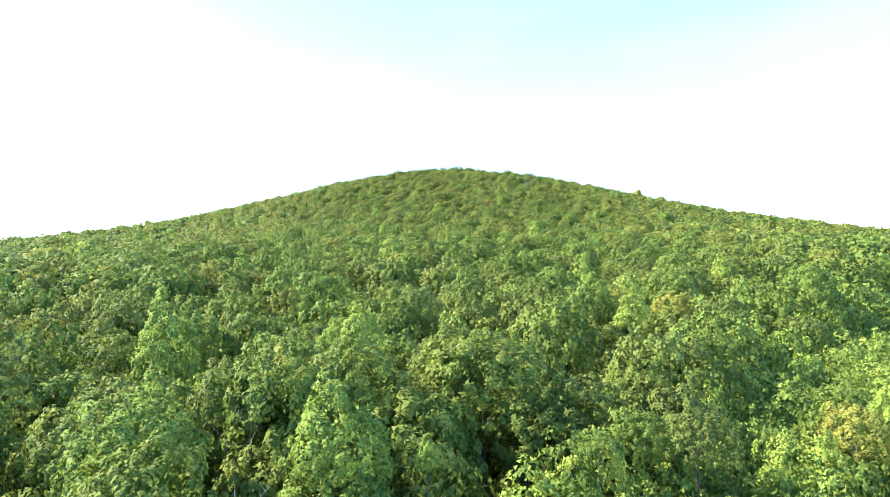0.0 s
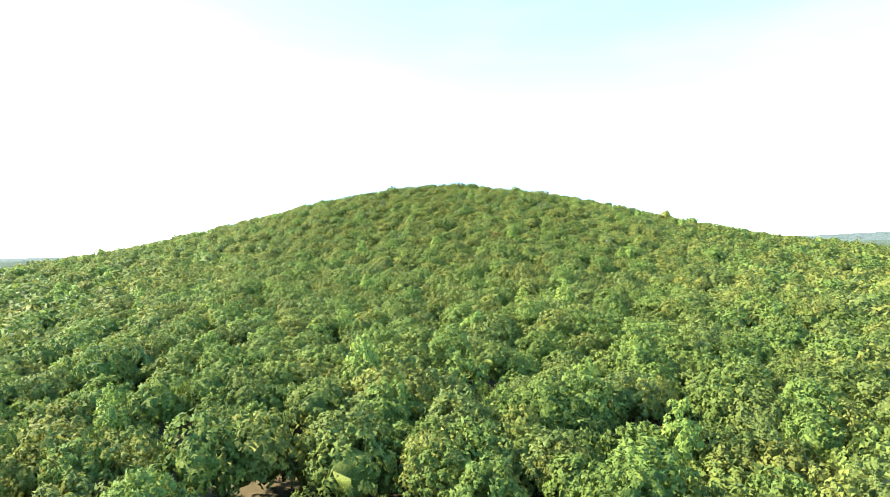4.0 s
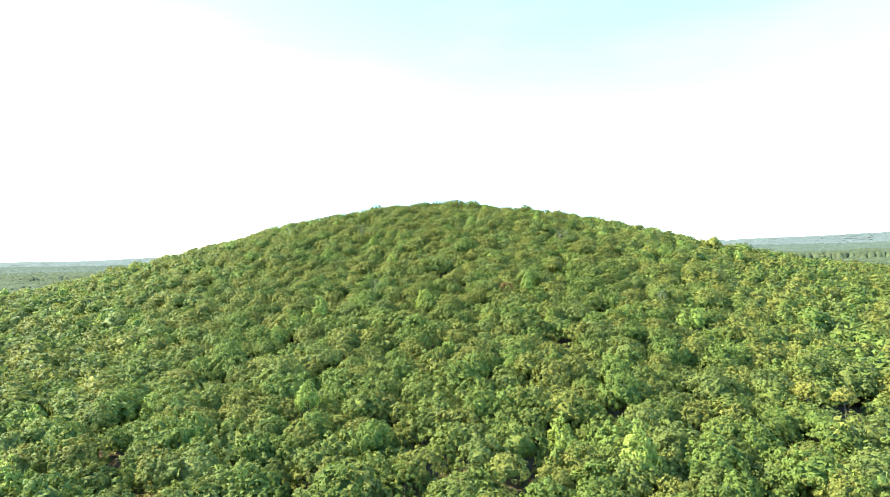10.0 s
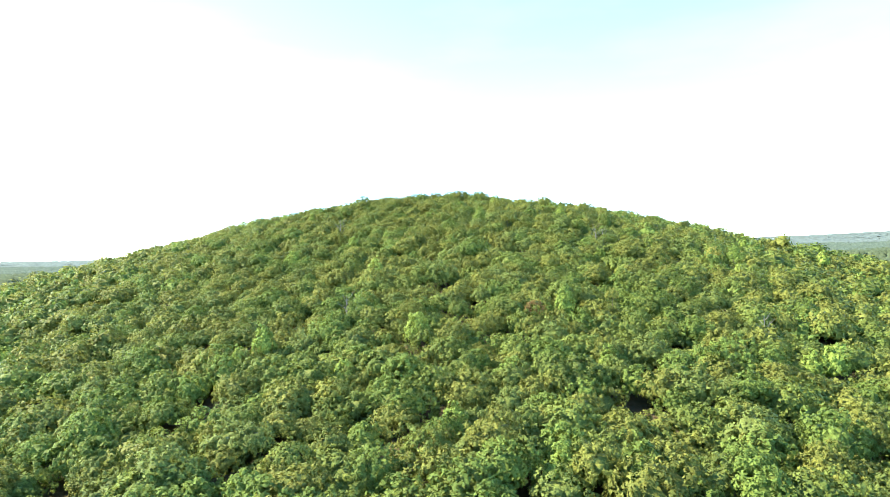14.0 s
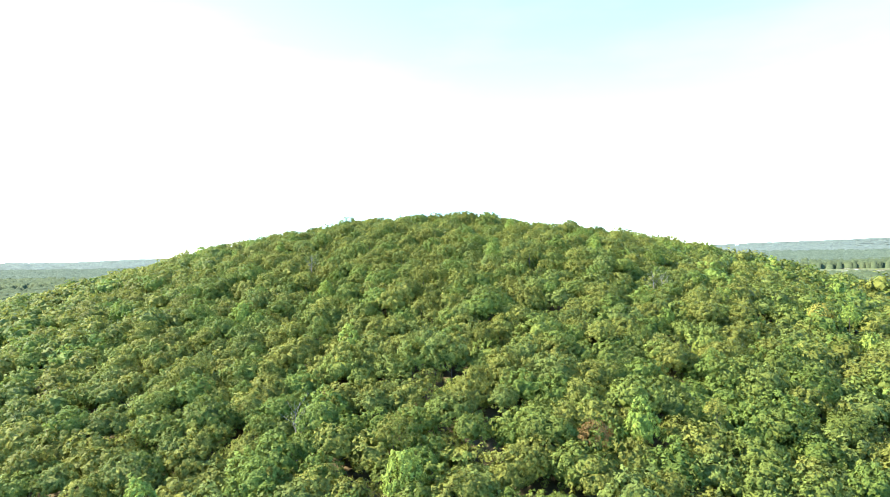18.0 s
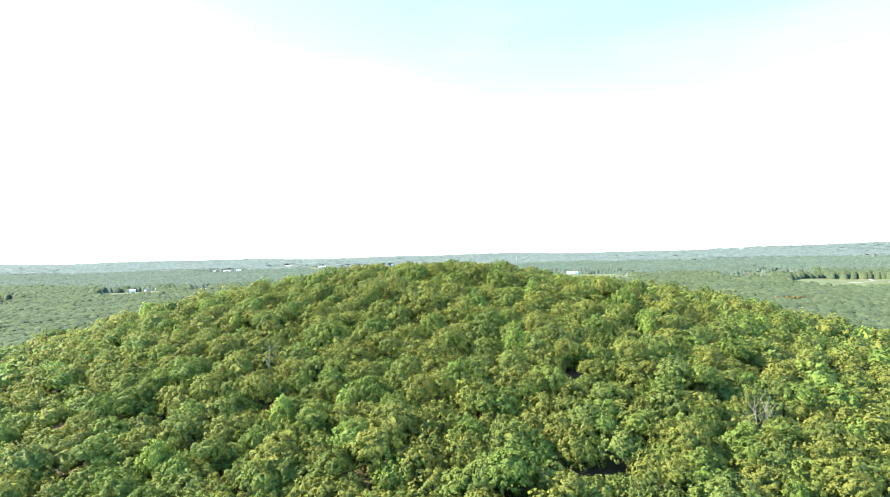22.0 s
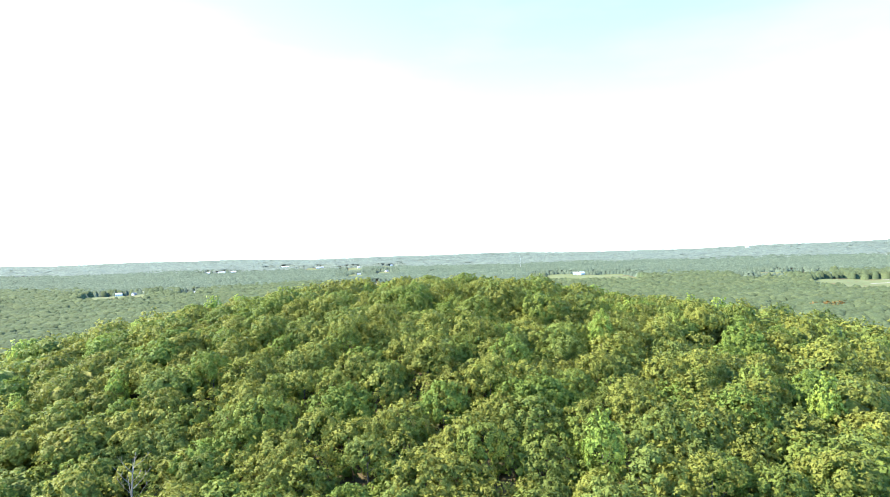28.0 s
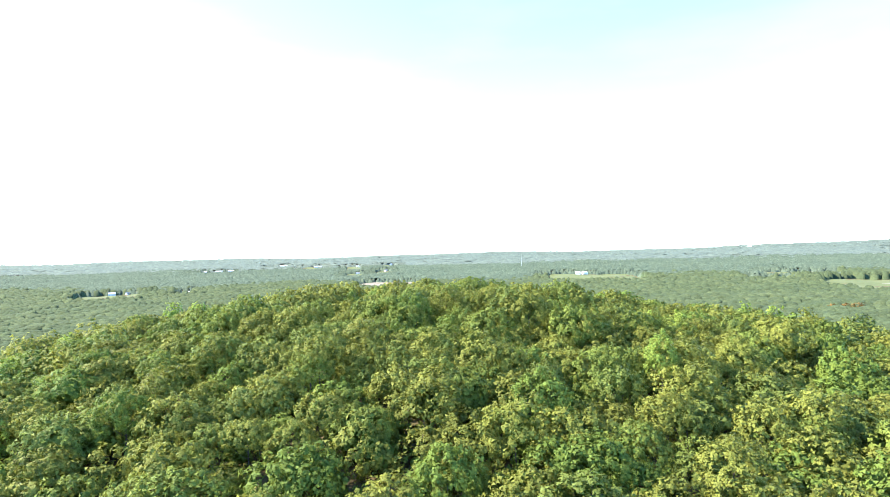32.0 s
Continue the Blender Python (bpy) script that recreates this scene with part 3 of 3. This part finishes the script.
# the plain beyond
def plain(x0, x1, y0, y1, step, size, flat, shapes, mat, name, label, cone=0.8):
    x, y = scatter(x0, x1, y0 - 150, y1 + 150, step, 0.6)
    waver = 110 * waves(x * 0.35, y0 * 0.3) + rng.normal(0, 60, len(x))
    lower = y > y0 + (waver if y0 > 500 else 0)
    upper = y < y1 + (110 * waves(x * 0.35, y1 * 0.3) + rng.normal(0, 60, len(x)) if y1 < 4000 else 0)
    ok = lower & upper & (np.abs(x) < 30 + cone * y) & ~in_open(x, y, size * 0.6)
    ok &= ~((np.abs(x) < 470) & (y < 800))
    x, y = x[ok], y[ok]
    rad = size * rng.uniform(0.7, 1.35, len(x))
    h = rad * rng.uniform(0.7, 1.6, len(x)) * flat
    z = canopy(x, y) - h * 0.8 + rng.normal(0, 0.9, len(x)) + waves(x * 2.3, y * 2.1) * 1.5
    # along open ground the trees stand free, down to their feet
    edge = in_open(x, y, size + 32)
    h = np.where(edge, tree_height(x, y) * rng.uniform(0.75, 1.05, len(x)), h)
    z = np.where(edge, ground_z(x, y) + rng.uniform(-1, 1, len(x)), z)
    rad = np.where(edge, np.maximum(rad, 7.0) * 1.3, rad)
    # belts of darker and paler wood
    belt = waves(x * 0.22 + 9, y * 0.75) * 0.6 + waves(x * 0.9, y * 2.2 + 5) * 0.4
    tint = np.clip(0.5 + 0.6 * belt + rng.uniform(-0.3, 0.3, len(x)), 0.01, 0.99)
    joined(name, shapes, x, y, z, rad, h, mat, label, "woods", tint)


# the haze over these woods is only in their foliage colours
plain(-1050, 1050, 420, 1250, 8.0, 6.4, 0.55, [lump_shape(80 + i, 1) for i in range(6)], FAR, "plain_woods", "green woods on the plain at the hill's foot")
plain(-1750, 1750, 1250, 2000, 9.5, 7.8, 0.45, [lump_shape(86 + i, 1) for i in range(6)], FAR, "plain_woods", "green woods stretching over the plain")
plain(-2550, 2550, 2000, 3000, 11.5, 9.5, 0.36, [dome_shape(92 + i) for i in range(8)], FAR_HAZY, "far_woods", "green woods stretching over the plain, tinted with painted haze")
plain(-3750, 3750, 3000, 4600, 20, 17.5, 0.13, [dome_shape(98 + i) for i in range(8)], FARTHEST_HAZY, "farthest_woods", "woods out to the horizon, paled with painted haze")


# the wood goes on beside and behind the flight
ox, oy = scatter(-480, 480, -260, 700, 8.0, 0.5)
w = (np.abs(ox) > 31 + 0.77 * np.maximum(oy, 0)) | (oy < 10)
w &= (young(ox, oy) < 0.3) | (ox > 152) | (oy < 18)
ox, oy = ox[w], oy[w]
orad = 6.2 * rng.uniform(0.75, 1.3, len(ox))
oh = orad * rng.uniform(0.8, 1.2, len(ox))
joined("outer_woods", [lump_shape(110 + i, 3) for i in range(6)], ox, oy, canopy(ox, oy) - 1.2 * oh, orad, oh, OAK, "green oak woods spreading round the foot of the hill", "woods")


# ---------------------------------------------------------------- single trees along the flight
def tube(points, radii, sides=6):
    V, F = [], []
    for i, (p, r) in enumerate(zip(points, radii)):
        for k in range(sides):
            a = 2 * math.pi * k / sides
            V.append((p[0] + r * math.cos(a), p[1] + r * math.sin(a), p[2]))
        if i:
            b = (i - 1) * sides
            F += [(b + k, b + (k + 1) % sides, b + sides + (k + 1) % sides, b + sides + k) for k in range(sides)]
    return V, F


def tree_template(name, seed, mat, label, category, clumps, per, leaf, wide=1.0, tall=1.2, spire=0.0, open_=0.0, low=-0.3):
    """A tree of unit crown radius: Empty > trunk (> limbs), crown. The trunk reaches 2.6 radii below the crown's base."""
    g = np.random.default_rng(seed)
    root = tagged(new(name), label, category, group=category + "s of the wood")
    lean = g.uniform(-0.12, 0.12, 2)
    pts = [(lean[0] * k, lean[1] * k, -2.6 + k * 3.1) for k in (0, 0.3, 0.6, 0.85, 1)]
    v, f = tube(pts, (0.05, 0.04, 0.034, 0.026, 0.012))
    trunk = part("trunk", v, f, BARK, root, "grey-brown bark", flat=False)
    for i in range(3):
        a = 2.1 * i + g.uniform(0, 1)
        k = 0.62 + 0.1 * i
        s = np.array((lean[0] * k, lean[1] * k, -2.6 + k * 3.1))
        e = s + np.array((math.cos(a) * 0.6, math.sin(a) * 0.6, 0.55))
        v, f = tube([s, s * 0.5 + e * 0.5 + (0, 0, -0.05), e], (0.02, 0.014, 0.005), 5)
        part("limb", v, f, BARK, trunk, flat=False)
    v, t, nv = crown_shape(seed + 1, clumps, per, leaf, wide, tall, spire, open_, low, core=0.6 if clumps < 60 else 0)
    me = fast_mesh("crown", v, t, mat, normals=nv)
    c = new("crown", me)
    c.parent = root
    return root


SORT_LABEL = ("broad dark green oak in the hillside wood", "fresh green maple with a rounded crown", "olive green hickory with a loose crown", "bright yellow-green young tree with a pointed crown", "withered tree with thin rust-brown leaves", "grey-green ash with a broad airy crown", "golden tree with orange-yellow early autumn leaves")
SORT_CATEGORY = ("oak tree", "maple tree", "hickory tree", "young tree", "withered tree", "ash tree", "golden tree")


def forest(where, clumps, per, leaf, seed, variants, low=-0.3):
    """Single trees at the places picked, a few shapes of each sort, turned and sized."""
    for k in range(len(SORTS)):
        spots = np.nonzero(where & (sort == k))[0]
        wide, tall, spire, open_ = SORT_FORM[k]
        count = int(per * (0.5 if k == 4 else 0.88 if k == 2 else 1.0))
        shapes = [tree_template(SORTS[k], seed + 20 * k + 2 * i, SORT_MAT[k], SORT_LABEL[k], SORT_CATEGORY[k], clumps, count, leaf, wide, tall, spire, open_, low) for i in range(min(variants, len(spots)))]
        for n, i in enumerate(spots):
            size, high = float(tr[i]), float(th[i])
            m = Matrix.Translation((tx[i], ty[i], float(tz[i]))) @ Matrix.Rotation(rng.uniform(0, 6.28), 4, "Z") @ Matrix.Diagonal((size, size, high, 1))
            ob = shapes[n] if n < len(shapes) else copy_thing(shapes[n % len(shapes)], Matrix.Identity(4))
            ob.matrix_basis = m


forest(first, 130, 44, 0.042, 1000, 6, -0.7)
forest(second, 96, 28, 0.054, 1200, 6, -0.5)
forest(last, 96, 28, 0.054, 1400, 7, -0.5)
forest(between, 90, 22, 0.062, 1600, 5, -0.4)

def bare_tree(x, y, top, high, seed):
    """A dead tree: a thin leaning trunk, forked limbs, each with twigs."""
    g = np.random.default_rng(seed)
    root = tagged(new("bare_tree"), "dead grey tree with bare forked branches among the crowns", "dead tree", group="dead trees of the wood")
    low = float(ground_z(x, y))
    h = top - low
    lean = g.uniform(-0.08, 0.08, 2)
    at = lambda k: np.array((lean[0] * h * k * k, lean[1] * h * k * k, h * k))
    v, f = tube([at(k) for k in (0, 0.3, 0.6, 0.8, 1.0)], (0.17, 0.14, 0.1, 0.06, 0.02), 7)
    trunk = part("trunk", v, f, PALE_BARK, root, "pale grey dead wood", flat=False)
    for i in range(9):
        k = 0.42 + 0.055 * i
        a = 2.4 * i + g.uniform(-0.4, 0.4)
        out = np.array((math.cos(a), math.sin(a), g.uniform(0.7, 1.3))) * high * 0.3 * (1.25 - 0.6 * (k - 0.42))
        p0, p2 = at(k), at(k) + out
        p1 = (p0 + p2) / 2 + (0, 0, -0.08 * high * 0.3)
        v, f = tube([p0, p1, p2], (0.06, 0.045, 0.015), 5)
        for j in range(3):
            s0 = p1 + (p2 - p1) * (0.1 + 0.3 * j)
            e0 = s0 + np.array((*g.normal(0, 0.3, 2), g.uniform(0.25, 0.6))) * high * 0.16
            v2, f2 = tube([s0, e0], (0.026, 0.008), 4)
            f += [tuple(q + len(v) for q in face) for face in f2]
            v += v2
        part("limb", v, f, PALE_BARK, trunk, flat=False)
    root.matrix_basis = Matrix.Translation((x, y, low))


for i, (bx, by, bz, bh) in enumerate(BARE):
    bare_tree(bx, by, bz, bh, 2100 + i)

# a clump of withered trees on the low shoulder beyond
for i in range(9):
    x, y = 462 + rng.uniform(-17, 17), 1136 + rng.uniform(-14, 14)
    size = rng.uniform(4.5, 6.5)
    ob = tree_template("withered_tree", 1900, RUSTY, "rust-orange withered tree in a small clump", "withered tree", 16, 8, 0.2, 0.95, 1.1) if i == 0 else copy_thing(ob, Matrix.Identity(4))
    ob.matrix_basis = Matrix.Translation((x, y, float(canopy(x, y)) - 1.0 * size)) @ Matrix.Rotation(i, 4, "Z") @ Matrix.Diagonal((size, size, size, 1))


# ---------------------------------------------------------------- open land, track, buildings
def patch(name, cx, cy, hl, hw, turn, mat, label):
    """A piece of open land draped over the ground, with an uneven rim."""
    c, s = math.cos(radians(turn)), math.sin(radians(turn))
    rings, around = 10, 40
    V, F = [], []
    for i in range(rings + 1):
        for k in range(around):
            a = 2 * math.pi * k / around
            q = (abs(math.cos(a)) ** 4 + abs(math.sin(a)) ** 4) ** -0.25 * i / rings * (1 + 0.05 * math.sin(5 * a + cx) + 0.03 * math.sin(11 * a))
            u, v = hl * q * math.cos(a), hw * q * math.sin(a)
            x, y = cx + u * c - v * s, cy + u * s + v * c
            V.append((x, y, float(ground_z(x, y)) + 0.6))
            if i:
                b, k2 = (i - 1) * around, (k + 1) % around
                F.append((b + k, b + k2, b + around + k2, b + around + k))
    return tagged(part(name, V, F, mat, flat=False), label, name.replace("_", " "), kind="structure")


for row in OPEN:
    patch(*row)

TRACK = [(1085, 1900), (1078, 1850), (1062, 1815), (1068, 1775), (1060, 1740), (1085, 1700), (1120, 1660)]
BRANCH = [(1060, 1740), (1020, 1738), (985, 1748), (950, 1770)]
for way in (TRACK, BRANCH):
    V, F = [], []
    fine = []
    for p, q in zip(way, way[1:]):
        fine += [(p[0] + (q[0] - p[0]) * k / 6, p[1] + (q[1] - p[1]) * k / 6) for k in range(6)]
    for i, (x, y) in enumerate(fine[:-1]):
        d = Vector((fine[i + 1][0] - x, fine[i + 1][1] - y)).normalized() * 4.0
        for sgn in (-1, 1):
            px, py = x - d.y * sgn, y + d.x * sgn
            V.append((px, py, float(ground_z(px, py)) + 1.0))
        if i:
            F.append((2 * i - 2, 2 * i, 2 * i + 1, 2 * i - 1))
    tagged(part("road", V, F, GRAVEL, flat=False), "pale gravel track across the yellow-green meadow", "road", kind="structure")


def box(bm, x0, x1, y0, y1, z0, z1):
    vs = [bm.verts.new(p) for p in ((x0, y0, z0), (x1, y0, z0), (x1, y1, z0), (x0, y1, z0), (x0, y0, z1), (x1, y0, z1), (x1, y1, z1), (x0, y1, z1))]
    for f in ((0, 3, 2, 1), (4, 5, 6, 7), (0, 1, 5, 4), (1, 2, 6, 5), (2, 3, 7, 6), (3, 0, 4, 7)):
        bm.faces.new([vs[k] for k in f])


def bm_part(name, bm, mat, parent, label=""):
    me = bpy.data.meshes.new(name)
    bmesh.ops.recalc_face_normals(bm, faces=bm.faces)
    bm.to_mesh(me)
    bm.free()
    me.materials.append(mat)
    ob = new(name, me)
    ob.parent = parent
    return tagged(ob, label) if label else ob


def building(name, x, y, turn, length, width, wall_h, roof_h, roof_mat, label, category, windows=3, lift=0.0):
    """Walls, a gabled roof with eaves, windows and a door on both long sides."""
    root = tagged(new(name), label, category)
    bm = bmesh.new()
    box(bm, -length / 2, length / 2, -width / 2, width / 2, -2, wall_h)
    wall = bm_part("wall", bm, WHITE, root)
    bm = bmesh.new()
    l, w, t = length / 2 + 0.5, width / 2 + 0.6, 0.25
    prof = [(-w, wall_h - 0.1), (0, wall_h + roof_h), (w, wall_h - 0.1), (w, wall_h - 0.1 + t), (0, wall_h + roof_h + t), (-w, wall_h - 0.1 + t)]
    ends = [[bm.verts.new((sx * l, py, pz)) for py, pz in prof] for sx in (-1, 1)]
    for k in range(6):
        bm.faces.new((ends[0][k], ends[0][(k + 1) % 6], ends[1][(k + 1) % 6], ends[1][k]))
    for e in ends:
        bm.faces.new((e[0], e[1], e[4], e[5]))
        bm.faces.new((e[1], e[2], e[3], e[4]))
    bm_part("roof", bm, roof_mat, root)
    bm = bmesh.new()
    for sx in (-1, 1):
        a = [bm.verts.new((sx * length / 2, py, pz)) for py, pz in ((-width / 2, wall_h), (width / 2, wall_h), (0, wall_h + roof_h))]
        bm.faces.new(a)
    bm_part("gable", bm, WHITE, wall)
    for sy in (-1, 1):
        for k in range(windows):
            cx = (k + 0.5) / windows * length - length / 2
            bm = bmesh.new()
            door = k == windows // 2
            z0, z1 = (0.0, 2.2) if door else (1.0, 2.3)
            yy = sorted((sy * (width / 2 - 0.05), sy * (width / 2 + 0.05)))
            box(bm, cx - 0.6, cx + 0.6, yy[0], yy[1], z0, z1)
            bm_part("door" if door else "window", bm, PANE, wall)
    root.matrix_basis = pose(x, y, float(ground_z(x, y)) + 0.6 + lift, 0, 0, turn)
    return root


building("farmhouse", -872, 2000, 20, 16, 9, 5, 3.5, ROOF, "white farmhouse with a pale metal roof by the meadow", "house")
building("farmhouse", -846, 2030, 65, 12, 8, 4, 3, SLATE, "white farmhouse with a grey shingle roof by the meadow", "house")
building("barn", -815, 2040, 15, 22, 10, 4, 3, ROOF, "long white barn at the meadow's far edge", "barn", 5)
building("barn", -650, 1975, 12, 22, 11, 5, 3, ROOF, "white barn with a pale metal roof among trees", "barn", 5)
building("farmhouse", 396, 2232, -20, 14, 9, 5, 3.5, ROOF, "white farmhouse in the broad green meadow", "house")
building("barn", 418, 2243, 30, 18, 10, 5, 3.5, ROOF, "white barn beside the farmhouse in the meadow", "barn", 4)
for i, (x, y, l, w, h) in enumerate([(-1050, 3030, 50, 26, 7), (-990, 3045, 44, 24, 7), (-925, 3020, 40, 22, 9), (-870, 3040, 36, 22, 8), (-805, 3410, 55, 25, 8), (-600, 3250, 50, 22, 8), (-1815, 3080, 60, 25, 8), (1935, 3120, 45, 24, 9), (1995, 3105, 60, 26, 9)]):
    building("warehouse", x, y, 10 * (i % 3) - 8, 0.7 * l, 0.8 * w, 0.55 * h, 2, ROOF, "long white warehouse with a pale metal roof on the plain", "warehouse", 7)
for i, (x, y) in enumerate([(-332, 2690), (-400, 3150), (-238, 2815), (-262, 3300)]):
    building("farmhouse", x, y, 25 * i, 13, 9, 4, 3, ROOF if i % 2 else SLATE, "white farmhouse on the wooded plain", "house")
building("hilltop_hall", 1990, 4330, -20, 22, 14, 13, 4, ROOF, "white hall on the ridge at the horizon", "hall", 6, 8.0)


def mast(x, y, high):
    """A slim lattice mast with three legs, rungs and aerials."""
    root = tagged(new("radio_mast"), "thin grey steel lattice mast rising above the woods", "mast")
    for k in range(3):
        a = 2.094 * k
        v, f = tube([(1.2 * math.cos(a), 1.2 * math.sin(a), 0), (0.5 * math.cos(a), 0.5 * math.sin(a), high)], (0.16, 0.12), 5)
        part("leg", v, f, STEEL, root)
    for i in range(1, int(high // 6)):
        z = i * 6.0
        r = 1.2 - 0.7 * z / high
        bm = bmesh.new()
        ring = [bm.verts.new((r * math.cos(2.094 * k), r * math.sin(2.094 * k), z + dz)) for dz in (0, 0.25) for k in range(3)]
        for k in range(3):
            bm.faces.new((ring[k], ring[(k + 1) % 3], ring[3 + (k + 1) % 3], ring[3 + k]))
        bm_part("rung", bm, STEEL, root)
    v, f = tube([(0, 0, high - 1), (0, 0, high + 4)], (0.1, 0.06), 5)
    part("aerial", v, f, STEEL, root)
    root.matrix_basis = pose(x, y, float(ground_z(x, y)))


mast(262, 2500, 52)
